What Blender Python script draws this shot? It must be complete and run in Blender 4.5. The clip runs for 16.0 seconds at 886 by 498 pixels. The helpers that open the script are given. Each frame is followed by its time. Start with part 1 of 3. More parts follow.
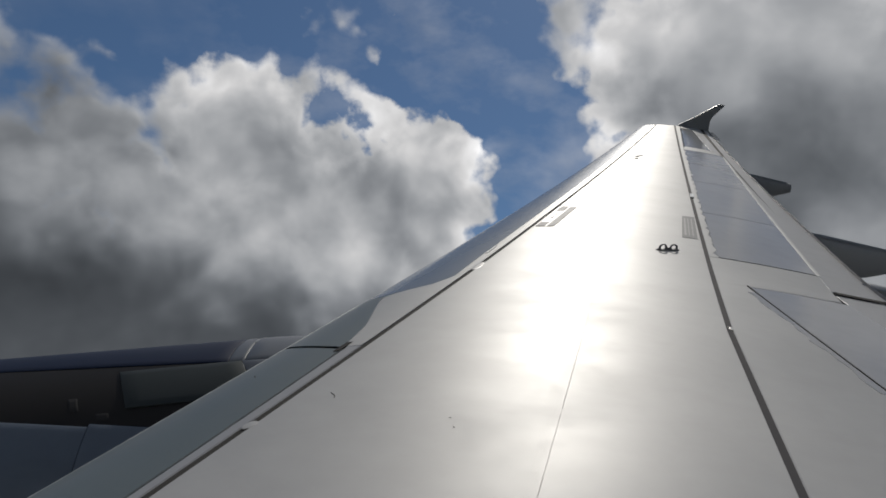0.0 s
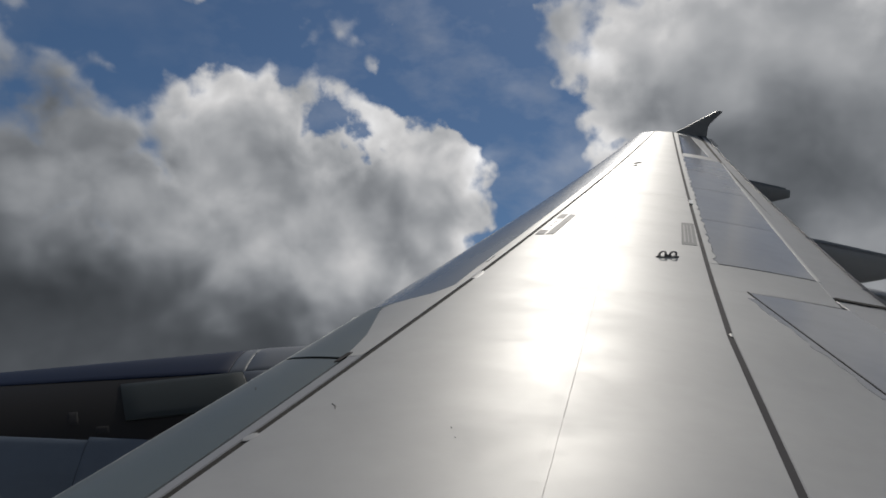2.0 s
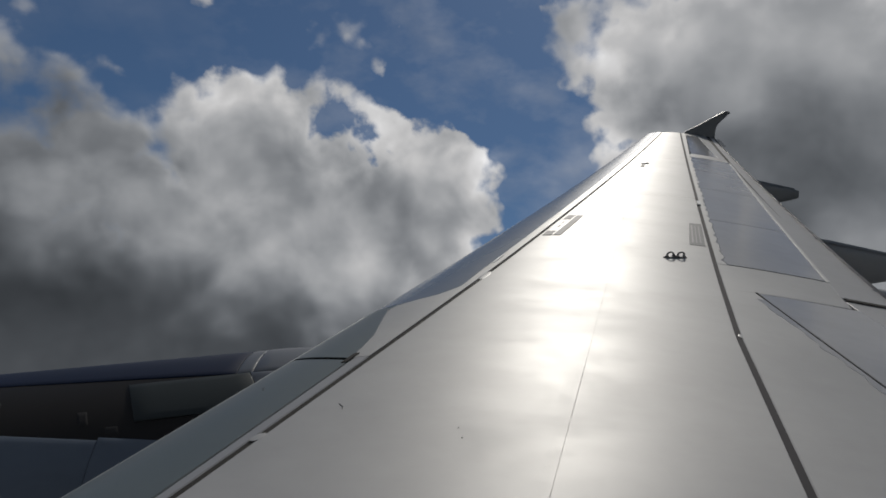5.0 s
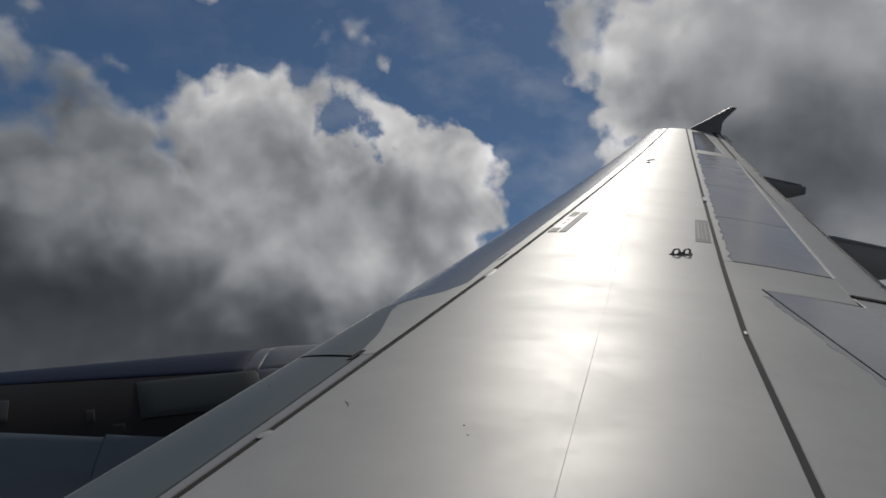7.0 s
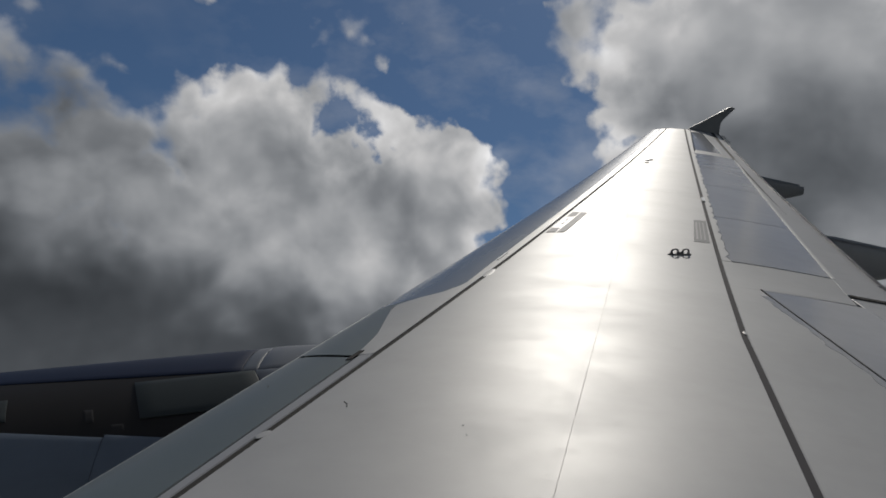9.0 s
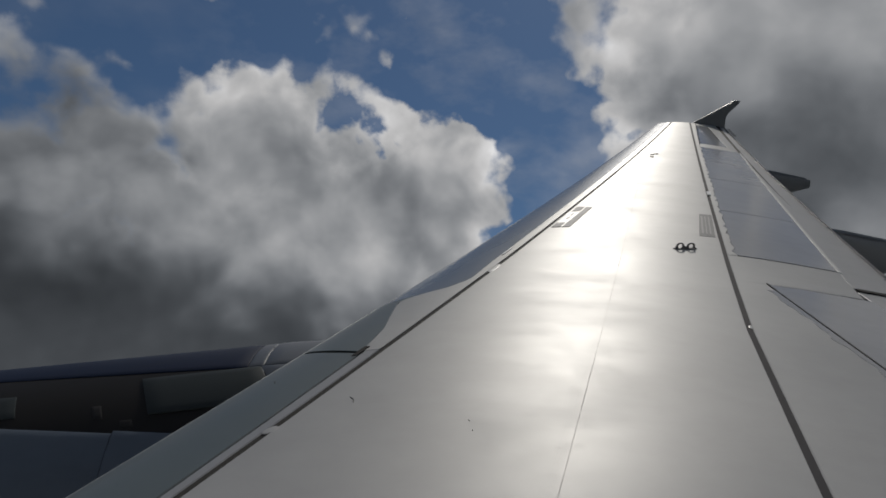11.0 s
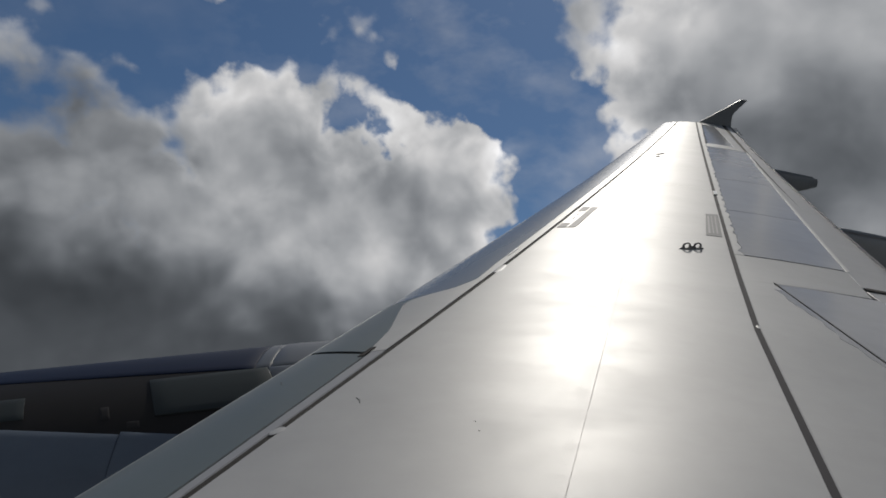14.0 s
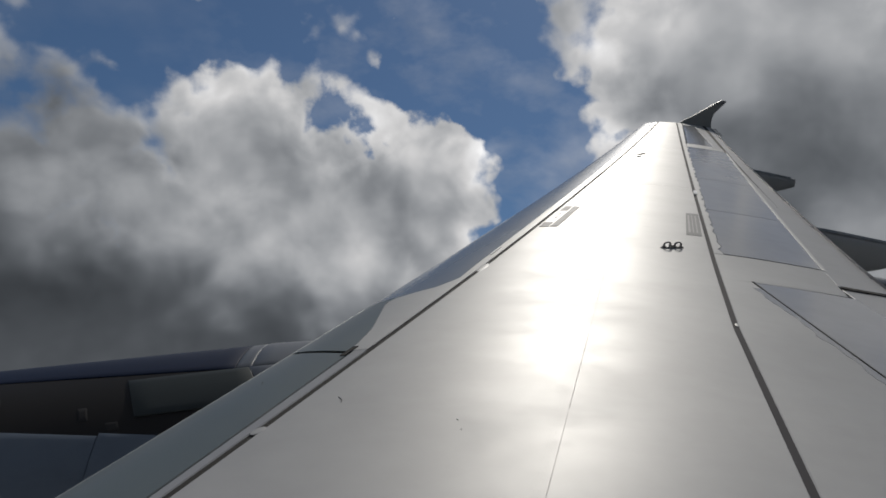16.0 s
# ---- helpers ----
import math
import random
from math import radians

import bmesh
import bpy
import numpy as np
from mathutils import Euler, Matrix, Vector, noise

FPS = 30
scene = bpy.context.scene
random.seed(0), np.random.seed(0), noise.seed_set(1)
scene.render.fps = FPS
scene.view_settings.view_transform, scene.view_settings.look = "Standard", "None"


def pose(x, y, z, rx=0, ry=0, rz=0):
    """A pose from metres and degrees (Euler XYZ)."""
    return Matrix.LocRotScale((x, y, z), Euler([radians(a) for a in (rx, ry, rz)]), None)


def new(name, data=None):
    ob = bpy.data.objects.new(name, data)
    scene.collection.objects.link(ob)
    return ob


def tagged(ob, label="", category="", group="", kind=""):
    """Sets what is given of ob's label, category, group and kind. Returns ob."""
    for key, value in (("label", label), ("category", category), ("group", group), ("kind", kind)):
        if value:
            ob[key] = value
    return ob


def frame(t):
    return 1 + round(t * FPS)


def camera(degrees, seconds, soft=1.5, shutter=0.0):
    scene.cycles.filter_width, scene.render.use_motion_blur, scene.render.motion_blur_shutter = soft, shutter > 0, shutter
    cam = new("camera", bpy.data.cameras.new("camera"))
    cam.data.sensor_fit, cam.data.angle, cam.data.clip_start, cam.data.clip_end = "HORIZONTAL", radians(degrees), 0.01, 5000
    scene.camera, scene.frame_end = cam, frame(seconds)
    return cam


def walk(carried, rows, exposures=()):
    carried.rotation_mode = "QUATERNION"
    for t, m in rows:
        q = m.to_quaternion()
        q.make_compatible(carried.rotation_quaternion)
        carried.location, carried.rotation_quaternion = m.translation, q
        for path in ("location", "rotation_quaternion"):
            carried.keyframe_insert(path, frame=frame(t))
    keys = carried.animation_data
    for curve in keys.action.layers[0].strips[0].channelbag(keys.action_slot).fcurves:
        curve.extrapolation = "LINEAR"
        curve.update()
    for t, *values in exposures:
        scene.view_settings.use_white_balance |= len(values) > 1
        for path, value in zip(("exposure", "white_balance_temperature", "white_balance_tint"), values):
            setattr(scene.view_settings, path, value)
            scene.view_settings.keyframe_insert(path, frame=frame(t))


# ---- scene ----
# An airliner in a left turn: the starboard wing, seen from a cabin window.
# Aircraft axes: x outboard from the centreline, y forward, z up; metres.
BANK = 26.0
AIR = pose(0, 0, 0, 0, -BANK, 0)

cam = camera(69.24, 16.0, soft=1.7)
ROWS = [  # seconds, yaw, pitch, roll, x, y, z in the aircraft's axes
    (0.0, -3.123, -9.899, -1.594, 1.763, -2.272, 1.508),
    (0.5, -3.119, -9.645, -1.490, 1.761, -2.275, 1.515),
    (1.0, -3.112, -9.207, -1.365, 1.766, -2.272, 1.510),
    (1.5, -3.149, -9.088, -0.964, 1.759, -2.273, 1.513),
    (2.0, -3.112, -9.170, -1.072, 1.760, -2.273, 1.515),
    (2.5, -3.028, -9.273, -1.142, 1.762, -2.274, 1.514),
    (3.0, -2.881, -9.363, -1.385, 1.756, -2.273, 1.514),
    (3.5, -2.740, -9.388, -1.420, 1.759, -2.276, 1.514),
    (4.0, -2.742, -9.147, -1.185, 1.760, -2.275, 1.512),
    (6.5, -2.180, -9.132, -0.650, 1.758, -2.274, 1.508),
    (7.0, -2.002, -9.314, -0.686, 1.758, -2.274, 1.513),
    (7.5, -1.878, -9.491, -0.609, 1.764, -2.273, 1.515),
    (8.0, -1.869, -9.251, -0.442, 1.761, -2.277, 1.508),
    (8.5, -1.994, -9.244, -0.685, 1.760, -2.275, 1.513),
    (9.0, -2.129, -9.303, -0.705, 1.758, -2.273, 1.513),
    (11.5, -1.594, -9.810, -0.295, 1.753, -2.271, 1.516),
    (12.0, -1.542, -9.865, -0.281, 1.760, -2.270, 1.512),
    (12.5, -1.380, -10.001, -0.129, 1.759, -2.270, 1.507),
    (13.0, -1.132, -10.078, 0.018, 1.758, -2.271, 1.508),
    (13.5, -1.037, -9.939, -0.007, 1.751, -2.267, 1.514),
    (14.0, -1.187, -9.669, -0.060, 1.755, -2.271, 1.515),
    (14.5, -1.697, -9.641, -0.143, 1.749, -2.273, 1.512),
    (15.0, -2.232, -9.658, -0.109, 1.756, -2.273, 1.512),
    (15.5, -2.581, -9.639, -0.233, 1.753, -2.274, 1.514),
    (16.0, -2.705, -9.714, -0.306, 1.754, -2.275, 1.512),
]
EXPOSURES = [(0.0, 0.25), (0.5, 0.36), (1.0, 0.34), (1.5, 0.26), (2.5, 0.10), (4.0, 0.0), (6.5, 0.0), (7.0, -0.08), (7.5, -0.24), (8.0, -0.06), (8.5, -0.02), (9.0, 0.0),
             (11.3, -0.24), (11.7, -0.36), (12.1, -0.42), (12.5, 0.03), (13.0, 0.0), (13.5, 0.05), (14.0, 0.18), (15.0, 0.10), (15.5, -0.03), (16.0, 0.19)]
walk(cam, [(t, AIR @ pose(x, y, z, 90 + pitch, 0, yaw - 90) @ pose(0, 0, 0, 0, 0, -roll))
           for t, yaw, pitch, roll, x, y, z in ROWS], EXPOSURES)


# ---- sky and sun ----
def heading(az, el):
    """A unit vector in the world from degrees aft of abeam and degrees up, in the aircraft's axes."""
    a, e = radians(az), radians(el)
    return (AIR.to_3x3() @ Vector((math.cos(e) * math.cos(a), -math.cos(e) * math.sin(a), math.sin(e)))).normalized()


SUN = heading(16.5, 31.5)
SUN_STRENGTH, SKY_STRENGTH, CLOUD_STRENGTH = 2.2, 0.042, 1.0
lamp = bpy.data.lights.new("sun", "SUN")
lamp.energy, lamp.angle, lamp.color = SUN_STRENGTH, radians(0.8), (1.0, 0.945, 0.86)
sun = new("sun", lamp)
sun.matrix_world = SUN.to_track_quat("Z", "Y").to_matrix().to_4x4()


class Nodes:
    """Short notation for node trees."""

    def __init__(self, tree):
        self.tree = tree

    def add(self, kind, **sets):
        n = self.tree.nodes.new(kind)
        for k, v in sets.items():
            if k == "op":
                n.operation = v
            elif k == "interp":
                n.interpolation_type = v
            elif k == "data":
                n.data_type = v
            elif k == "clamp":
                n.use_clamp = v
        return n

    def put(self, socket, value):
        if hasattr(value, "is_output"):
            self.tree.links.new(value, socket)
        else:
            socket.default_value = value

    def math(self, op, a, b=0.0, clamp=False):
        n = self.add("ShaderNodeMath", op=op, clamp=clamp)
        self.put(n.inputs[0], a)
        self.put(n.inputs[1], b)
        return n.outputs[0]

    def vec(self, op, a, b=(0, 0, 0), scale=None):
        n = self.add("ShaderNodeVectorMath", op=op)
        self.put(n.inputs[0], a)
        if scale is None:
            self.put(n.inputs[1], b)
        else:
            self.put(n.inputs["Scale"], scale)
        return n.outputs["Value"] if op in ("DISTANCE", "DOT_PRODUCT", "LENGTH") else n.outputs["Vector"]

    def span(self, v, a, b, c=0.0, d=1.0, interp="LINEAR"):
        n = self.add("ShaderNodeMapRange", interp=interp)
        for i, s in enumerate((v, a, b, c, d)):
            self.put(n.inputs[i], s)
        return n.outputs[0]

    def noise(self, vector, scale, detail=4.0, rough=0.5, distort=0.0):
        n = self.add("ShaderNodeTexNoise")
        self.put(n.inputs["Vector"], vector)
        for k, v in (("Scale", scale), ("Detail", detail), ("Roughness", rough), ("Distortion", distort)):
            n.inputs[k].default_value = v
        return n

    def mix(self, fac, a, b):
        n = self.add("ShaderNodeMix", data="RGBA")
        self.put(n.inputs["Factor"], fac)
        self.put(n.inputs["A"], a)
        self.put(n.inputs["B"], b)
        return n.outputs["Result"]


def blobs(g, where, start, rows):
    """Adds soft round swellings (degrees aft, degrees up, radius in degrees, weight) to a field over the sky."""
    total = start
    for az, el, size, weight in rows:
        total = g.math("ADD", total, g.span(g.vec("DISTANCE", where, (az, el, 0.0)), 0.0, size, weight, 0.0, "SMOOTHERSTEP"))
    return total


def heap(g, where, rows, blend=1.2):
    """How many degrees deep a place lies inside a heap of round heads (degrees aft, degrees up, radius); below zero outside."""
    total = None
    for az, el, size in rows:
        deep = g.math("SUBTRACT", size, g.vec("DISTANCE", where, (az, el, 0.0)))
        if total is None:
            total = deep
            continue
        n = g.add("ShaderNodeMath", op="SMOOTH_MAX")
        for socket, value in zip(n.inputs, (total, deep, blend)):
            g.put(socket, value)
        total = n.outputs[0]
    return total


def puffs(g, where, size, smooth=0.7):
    """Rounded heads of cumulus of that many degrees: about 1 at the middle of each head, 0 in the creases."""
    n = g.add("ShaderNodeTexVoronoi")
    n.feature = "SMOOTH_F1"
    g.put(n.inputs["Vector"], where)
    for key, value in (("Scale", 1.0 / size), ("Detail", 0.0), ("Smoothness", smooth)):
        n.inputs[key].default_value = value
    return g.span(n.outputs["Distance"], 0.0, 0.75, 1.0, 0.0)


world = bpy.data.worlds.new("sky")
scene.world = world
world.use_nodes = True
world.node_tree.nodes.clear()
g = Nodes(world.node_tree)
sky = g.add("ShaderNodeTexSky")
sky.sky_type, sky.sun_disc = "NISHITA", False
sky.sun_elevation = math.asin(SUN.z)
sky.sun_rotation = math.atan2(SUN.x, SUN.y)
sky.altitude, sky.air_density, sky.dust_density, sky.ozone_density = 400, 1.0, 0.4, 6.0
d = g.add("ShaderNodeTexCoord").outputs["Generated"]
ax, ay, az_ = (g.vec("DOT_PRODUCT", d, tuple(AIR.to_3x3().col[k])) for k in range(3))
aft = g.math("MULTIPLY", g.math("ARCTAN2", g.math("MULTIPLY", ay, -1.0), ax), math.degrees(1))
up = g.math("MULTIPLY", g.math("ARCSINE", az_), math.degrees(1))
join = g.add("ShaderNodeCombineXYZ")
g.put(join.inputs[0], aft)
g.put(join.inputs[1], up)
P = join.outputs[0]  # degrees aft of abeam and degrees up


def pushed(where, size, detail, degrees):
    """A place shifted by a turbulent drift."""
    drift = g.vec("SUBTRACT", g.noise(where, 1.0 / size, detail, 0.5).outputs["Color"], (0.5, 0.5, 0.5))
    return g.vec("ADD", where, g.vec("SCALE", g.vec("MULTIPLY", drift, (1, 1, 0)), scale=degrees))


Q = pushed(P, 7.0, 1.0, 3.0)
E = pushed(Q, 2.2, 4.0, 1.1)
# the great cumulus with its left shoulder and broad base, the cloud behind the wingtip, wisps, and the gaps between
great = heap(g, E, [
    (-15.7, -0.9, 6.8), (-9.2, -1.3, 7.6), (-2.3, -4.7, 7.5), (2.5, -3.9, 4.8), (4.6, -2.1, 2.9), (0.9, -0.7, 3.4), (-19.5, 2.5, 3.0), (-11.9, 4.1, 2.7),
    (-15.5, 3.8, 2.8), (-7.3, -4.2, 9.2), (0.8, -8.2, 5.8), (-2.8, 0.2, 3.5), (5.8, -5.6, 2.0), (-26.2, -0.9, 6.2), (-31.0, -3.0, 7.0), (-27.0, 5.0, 2.7),
    (-31.4, 6.5, 3.1), (-29.7, -11.7, 9.6), (-28.0, -22.0, 14.0), (-22.5, -5.0, 6.0), (-17.1, -12.7, 12.0), (-5.4, -13.2, 7.9), (-37.8, -6.7, 9.1), (-1.3, -15.2, 6.5),
])
behind = heap(g, E, [
    (19.0, 8.7, 4.6), (16.1, 8.7, 2.7), (14.0, 10.0, 3.6), (13.9, 7.3, 2.6), (17.2, 5.1, 3.0), (17.6, 2.1, 2.8), (17.2, -0.4, 2.4), (23.5, 6.8, 6.3), (29.6, 4.9, 9.6), (20.5, 3.0, 3.4),
    (34.4, -5.7, 10.8), (26.4, -4.0, 8.3), (17.3, 6.9, 2.7), (44.0, 0.0, 14.0),
])
wisps = heap(g, E, [(-6.3, 9.1, 2.4), (-8.6, 8.8, 1.6), (-4.9, 8.0, 1.9), (-3.6, 6.6, 1.2), (-16.5, 10.8, 1.0), (-2.3, 10.1, 0.9), (-30.3, 9.1, 1.6)], 0.4)
gaps = heap(g, E, [(-23.0, 4.2, 1.2), (10.0, 1.4, 2.9), (11.2, -2.4, 2.5)], 0.4)
thin = heap(g, pushed(E, 1.5, 4.0, 3.4), [(-7.4, 2.7, 0.8), (-5.9, 2.0, 0.9), (-4.6, 1.5, 0.7), (-7.0, 4.9, 0.5)], 0.4)
heads, buds = puffs(g, E, 2.6), puffs(g, E, 1.1)
billow = g.noise(P, 0.36, 5.0, 0.5).outputs["Fac"]
depth = g.math("MAXIMUM", great, behind)
depth = g.math("MINIMUM", depth, g.math("MULTIPLY", g.math("ADD", gaps, 0.2), -1.6))
depth = g.math("MINIMUM", depth, g.math("SUBTRACT", 0.15, g.math("MULTIPLY", thin, 0.75)))
depth = g.math("MAXIMUM", depth, g.math("SUBTRACT", wisps, 0.35))
# broken cloud over the rest of the sky
rest = g.math("MULTIPLY", g.math("SUBTRACT", g.noise(g.vec("ADD", d, g.vec("SCALE", E, scale=0.002)), 3.0, 5.0, 0.55).outputs["Fac"], 0.46), 34.0)
far_off = g.math("MAXIMUM", g.span(up, 12.0, 19.0, 0.0, 1.0, "SMOOTHSTEP"), g.span(g.math("ABSOLUTE", aft), 42.0, 52.0, 0.0, 1.0, "SMOOTHSTEP"))
far_off = g.math("MAXIMUM", far_off, g.span(up, -27.0, -34.0, 0.0, 1.0, "SMOOTHSTEP"))
depth = g.math("ADD", g.math("MULTIPLY", depth, g.math("SUBTRACT", 1.0, far_off)), g.math("MULTIPLY", rest, far_off))
depth = g.math("ADD", depth, g.span(heads, 0.0, 1.0, -0.7, 0.7))
depth = g.math("ADD", depth, g.span(buds, 0.0, 1.0, -0.32, 0.32))
depth = g.math("ADD", depth, g.math("MULTIPLY", g.math("SUBTRACT", billow, 0.5), 4.4))
soft = g.span(g.noise(P, 0.12, 2.0, 0.5).outputs["Fac"], 0.35, 0.65, 0.65, 1.9)
soft = g.math("ADD", soft, g.span(aft, -17.0, -25.0, 0.0, 1.8, "SMOOTHSTEP"))
soft = g.math("ADD", soft, g.span(g.vec("DISTANCE", P, (-6.0, 9.0, 0.0)), 1.5, 4.5, 1.9, 0.0, "SMOOTHSTEP"))
soft = g.math("ADD", soft, g.span(g.vec("DISTANCE", P, (13.0, 9.0, 0.0)), 1.0, 5.0, 1.8, 0.0, "SMOOTHSTEP"))
veil = g.span(g.noise(g.vec("MULTIPLY", P, (1.0, 1.6, 0.0)), 0.10, 5.0, 0.55).outputs["Fac"], 0.46, 0.80, 0.0, 0.36)
veil = g.math("MULTIPLY", veil, g.span(aft, -20.0, -4.0, 0.25, 1.0))
alpha = g.math("MAXIMUM", g.span(g.math("DIVIDE", g.math("ADD", depth, 0.25), soft), 0.0, 1.0, 0.0, 1.0, "SMOOTHSTEP"), veil)
# backlit cloud: rims and heads that face the sun are bright, thick middles grey, the flat base dark
tone = blobs(g, Q, 0.60, [
    (-30.5, -3.5, 4.5, .10), (-29.5, 3.5, 9.0, -.12), (-29.0, -3.0, 16.0, -.10), (-15.0, 5.6, 6.5, .10), (-11.0, 3.0, 2.6, .10), (-2.3, 0.7, 6.0, .08), (5.7, -2.1, 4.0, .14),
    (-13.0, -3.2, 5.5, -.05), (-3.3, -3.2, 3.8, -.11), (-20.0, -8.3, 4.0, .07), (-5.3, -10.7, 5.0, .10), (5.3, -8.1, 3.4, .08), (-23.2, -3.6, 4.5, .03),
])
tone = blobs(g, Q, tone, [
    (15.9, 8.3, 4.6, .20), (16.7, 0.9, 2.8, .16), (21.6, 9.4, 5.0, .10), (20.7, 3.3, 3.5, -.12), (30.2, -1.6, 11.0, -.16), (36.0, -2.0, 15.0, -.10), (25.0, 2.5, 7.0, -.06), (31.2, 8.5, 5.0, .03), (27.0, 4.1, 4.0, .06),
])
base = g.math("ADD", g.math("ADD", up, g.math("MULTIPLY", aft, 0.345)), 18.3)
base = g.math("ADD", base, g.math("MULTIPLY", g.math("SUBTRACT", heads, 0.5), 1.0))
base = g.math("ADD", base, g.span(g.noise(Q, 0.16, 2.0, 0.5).outputs["Fac"], 0.3, 0.7, -2.2, 2.2))
below = g.math("MULTIPLY", g.span(base, 5.5, -4.0, 0.0, 1.0, "SMOOTHSTEP"), g.span(aft, 6.0, 12.0, 1.0, 0.0))
tone = g.math("SUBTRACT", tone, g.math("MULTIPLY", below, 0.30))
lumps = g.noise(P, 0.13, 3.0, 0.42).outputs["Fac"]
lit = g.math("SUBTRACT", lumps, g.noise(g.vec("ADD", P, (1.4, 1.7, 0.0)), 0.13, 3.0, 0.42).outputs["Fac"])
swell = g.noise(Q, 0.24, 3.0, 0.42).outputs["Fac"]
crowns = g.math("SUBTRACT", heads, puffs(g, g.vec("ADD", E, (0.45, 0.55, 0.0)), 2.6))
relief = g.math("ADD", g.math("MULTIPLY", lit, 0.38), g.span(swell, 0.3, 0.7, -0.045, 0.045))
relief = g.math("ADD", relief, g.math("MULTIPLY", crowns, g.span(depth, 1.0, 5.0, 0.12, 0.012)))
knobs = g.math("SUBTRACT", buds, puffs(g, g.vec("ADD", E, (0.2, 0.25, 0.0)), 1.1))
relief = g.math("ADD", relief, g.math("MULTIPLY", knobs, g.span(depth, 0.8, 4.0, 0.05, 0.01)))
relief = g.math("ADD", relief, g.span(g.noise(Q, 0.42, 2.0, 0.45).outputs["Fac"], 0.3, 0.7, -0.02, 0.02))
relief = g.math("MULTIPLY", relief, g.span(aft, 14.0, 22.0, 1.0, 0.6))
tone = g.math("ADD", tone, g.math("MULTIPLY", relief, g.span(below, 0.0, 1.0, 1.0, 0.25)))
tone = g.math("ADD", tone, g.math("MULTIPLY", g.span(depth, 0.4, 3.2, 0.09, 0.0, "SMOOTHSTEP"), g.span(below, 0.0, 1.0, 1.0, 0.2)))
# away from the sun, unseen clouds scatter less light this way; darkened to dim the wing
tone = g.math("SUBTRACT", tone, g.math("MULTIPLY", far_off, g.span(g.vec("DISTANCE", d, tuple(SUN)), 0.35, 1.3, 0.0, 0.26)))
# bright cloud round the unseen sun, added to broaden the wing's glint
glow = g.span(g.vec("DISTANCE", d, tuple(SUN)), 0.0, radians(17), 0.80, 0.0, "SMOOTHERSTEP")
tone = g.math("MAXIMUM", g.math("ADD", tone, glow), 0.12)
light = g.math("POWER", tone, 2.25)
tint = g.mix(g.span(tone, 0.25, 0.75), (0.90, 1.0, 1.13, 1), (1.005, 1.0, 1.005, 1))
blue, cloud, both, out = g.add("ShaderNodeBackground"), g.add("ShaderNodeBackground"), g.add("ShaderNodeMixShader"), g.add("ShaderNodeOutputWorld")
g.put(blue.inputs["Color"], g.vec("MULTIPLY", sky.outputs[0], (0.91, 1.0, 1.0)))
blue.inputs["Strength"].default_value = SKY_STRENGTH
g.put(cloud.inputs["Color"], tint)
g.put(cloud.inputs["Strength"], g.math("MULTIPLY", light, CLOUD_STRENGTH))
g.put(both.inputs[0], alpha)
g.put(both.inputs[1], blue.outputs[0])
g.put(both.inputs[2], cloud.outputs[0])
g.put(out.inputs[0], both.outputs[0])


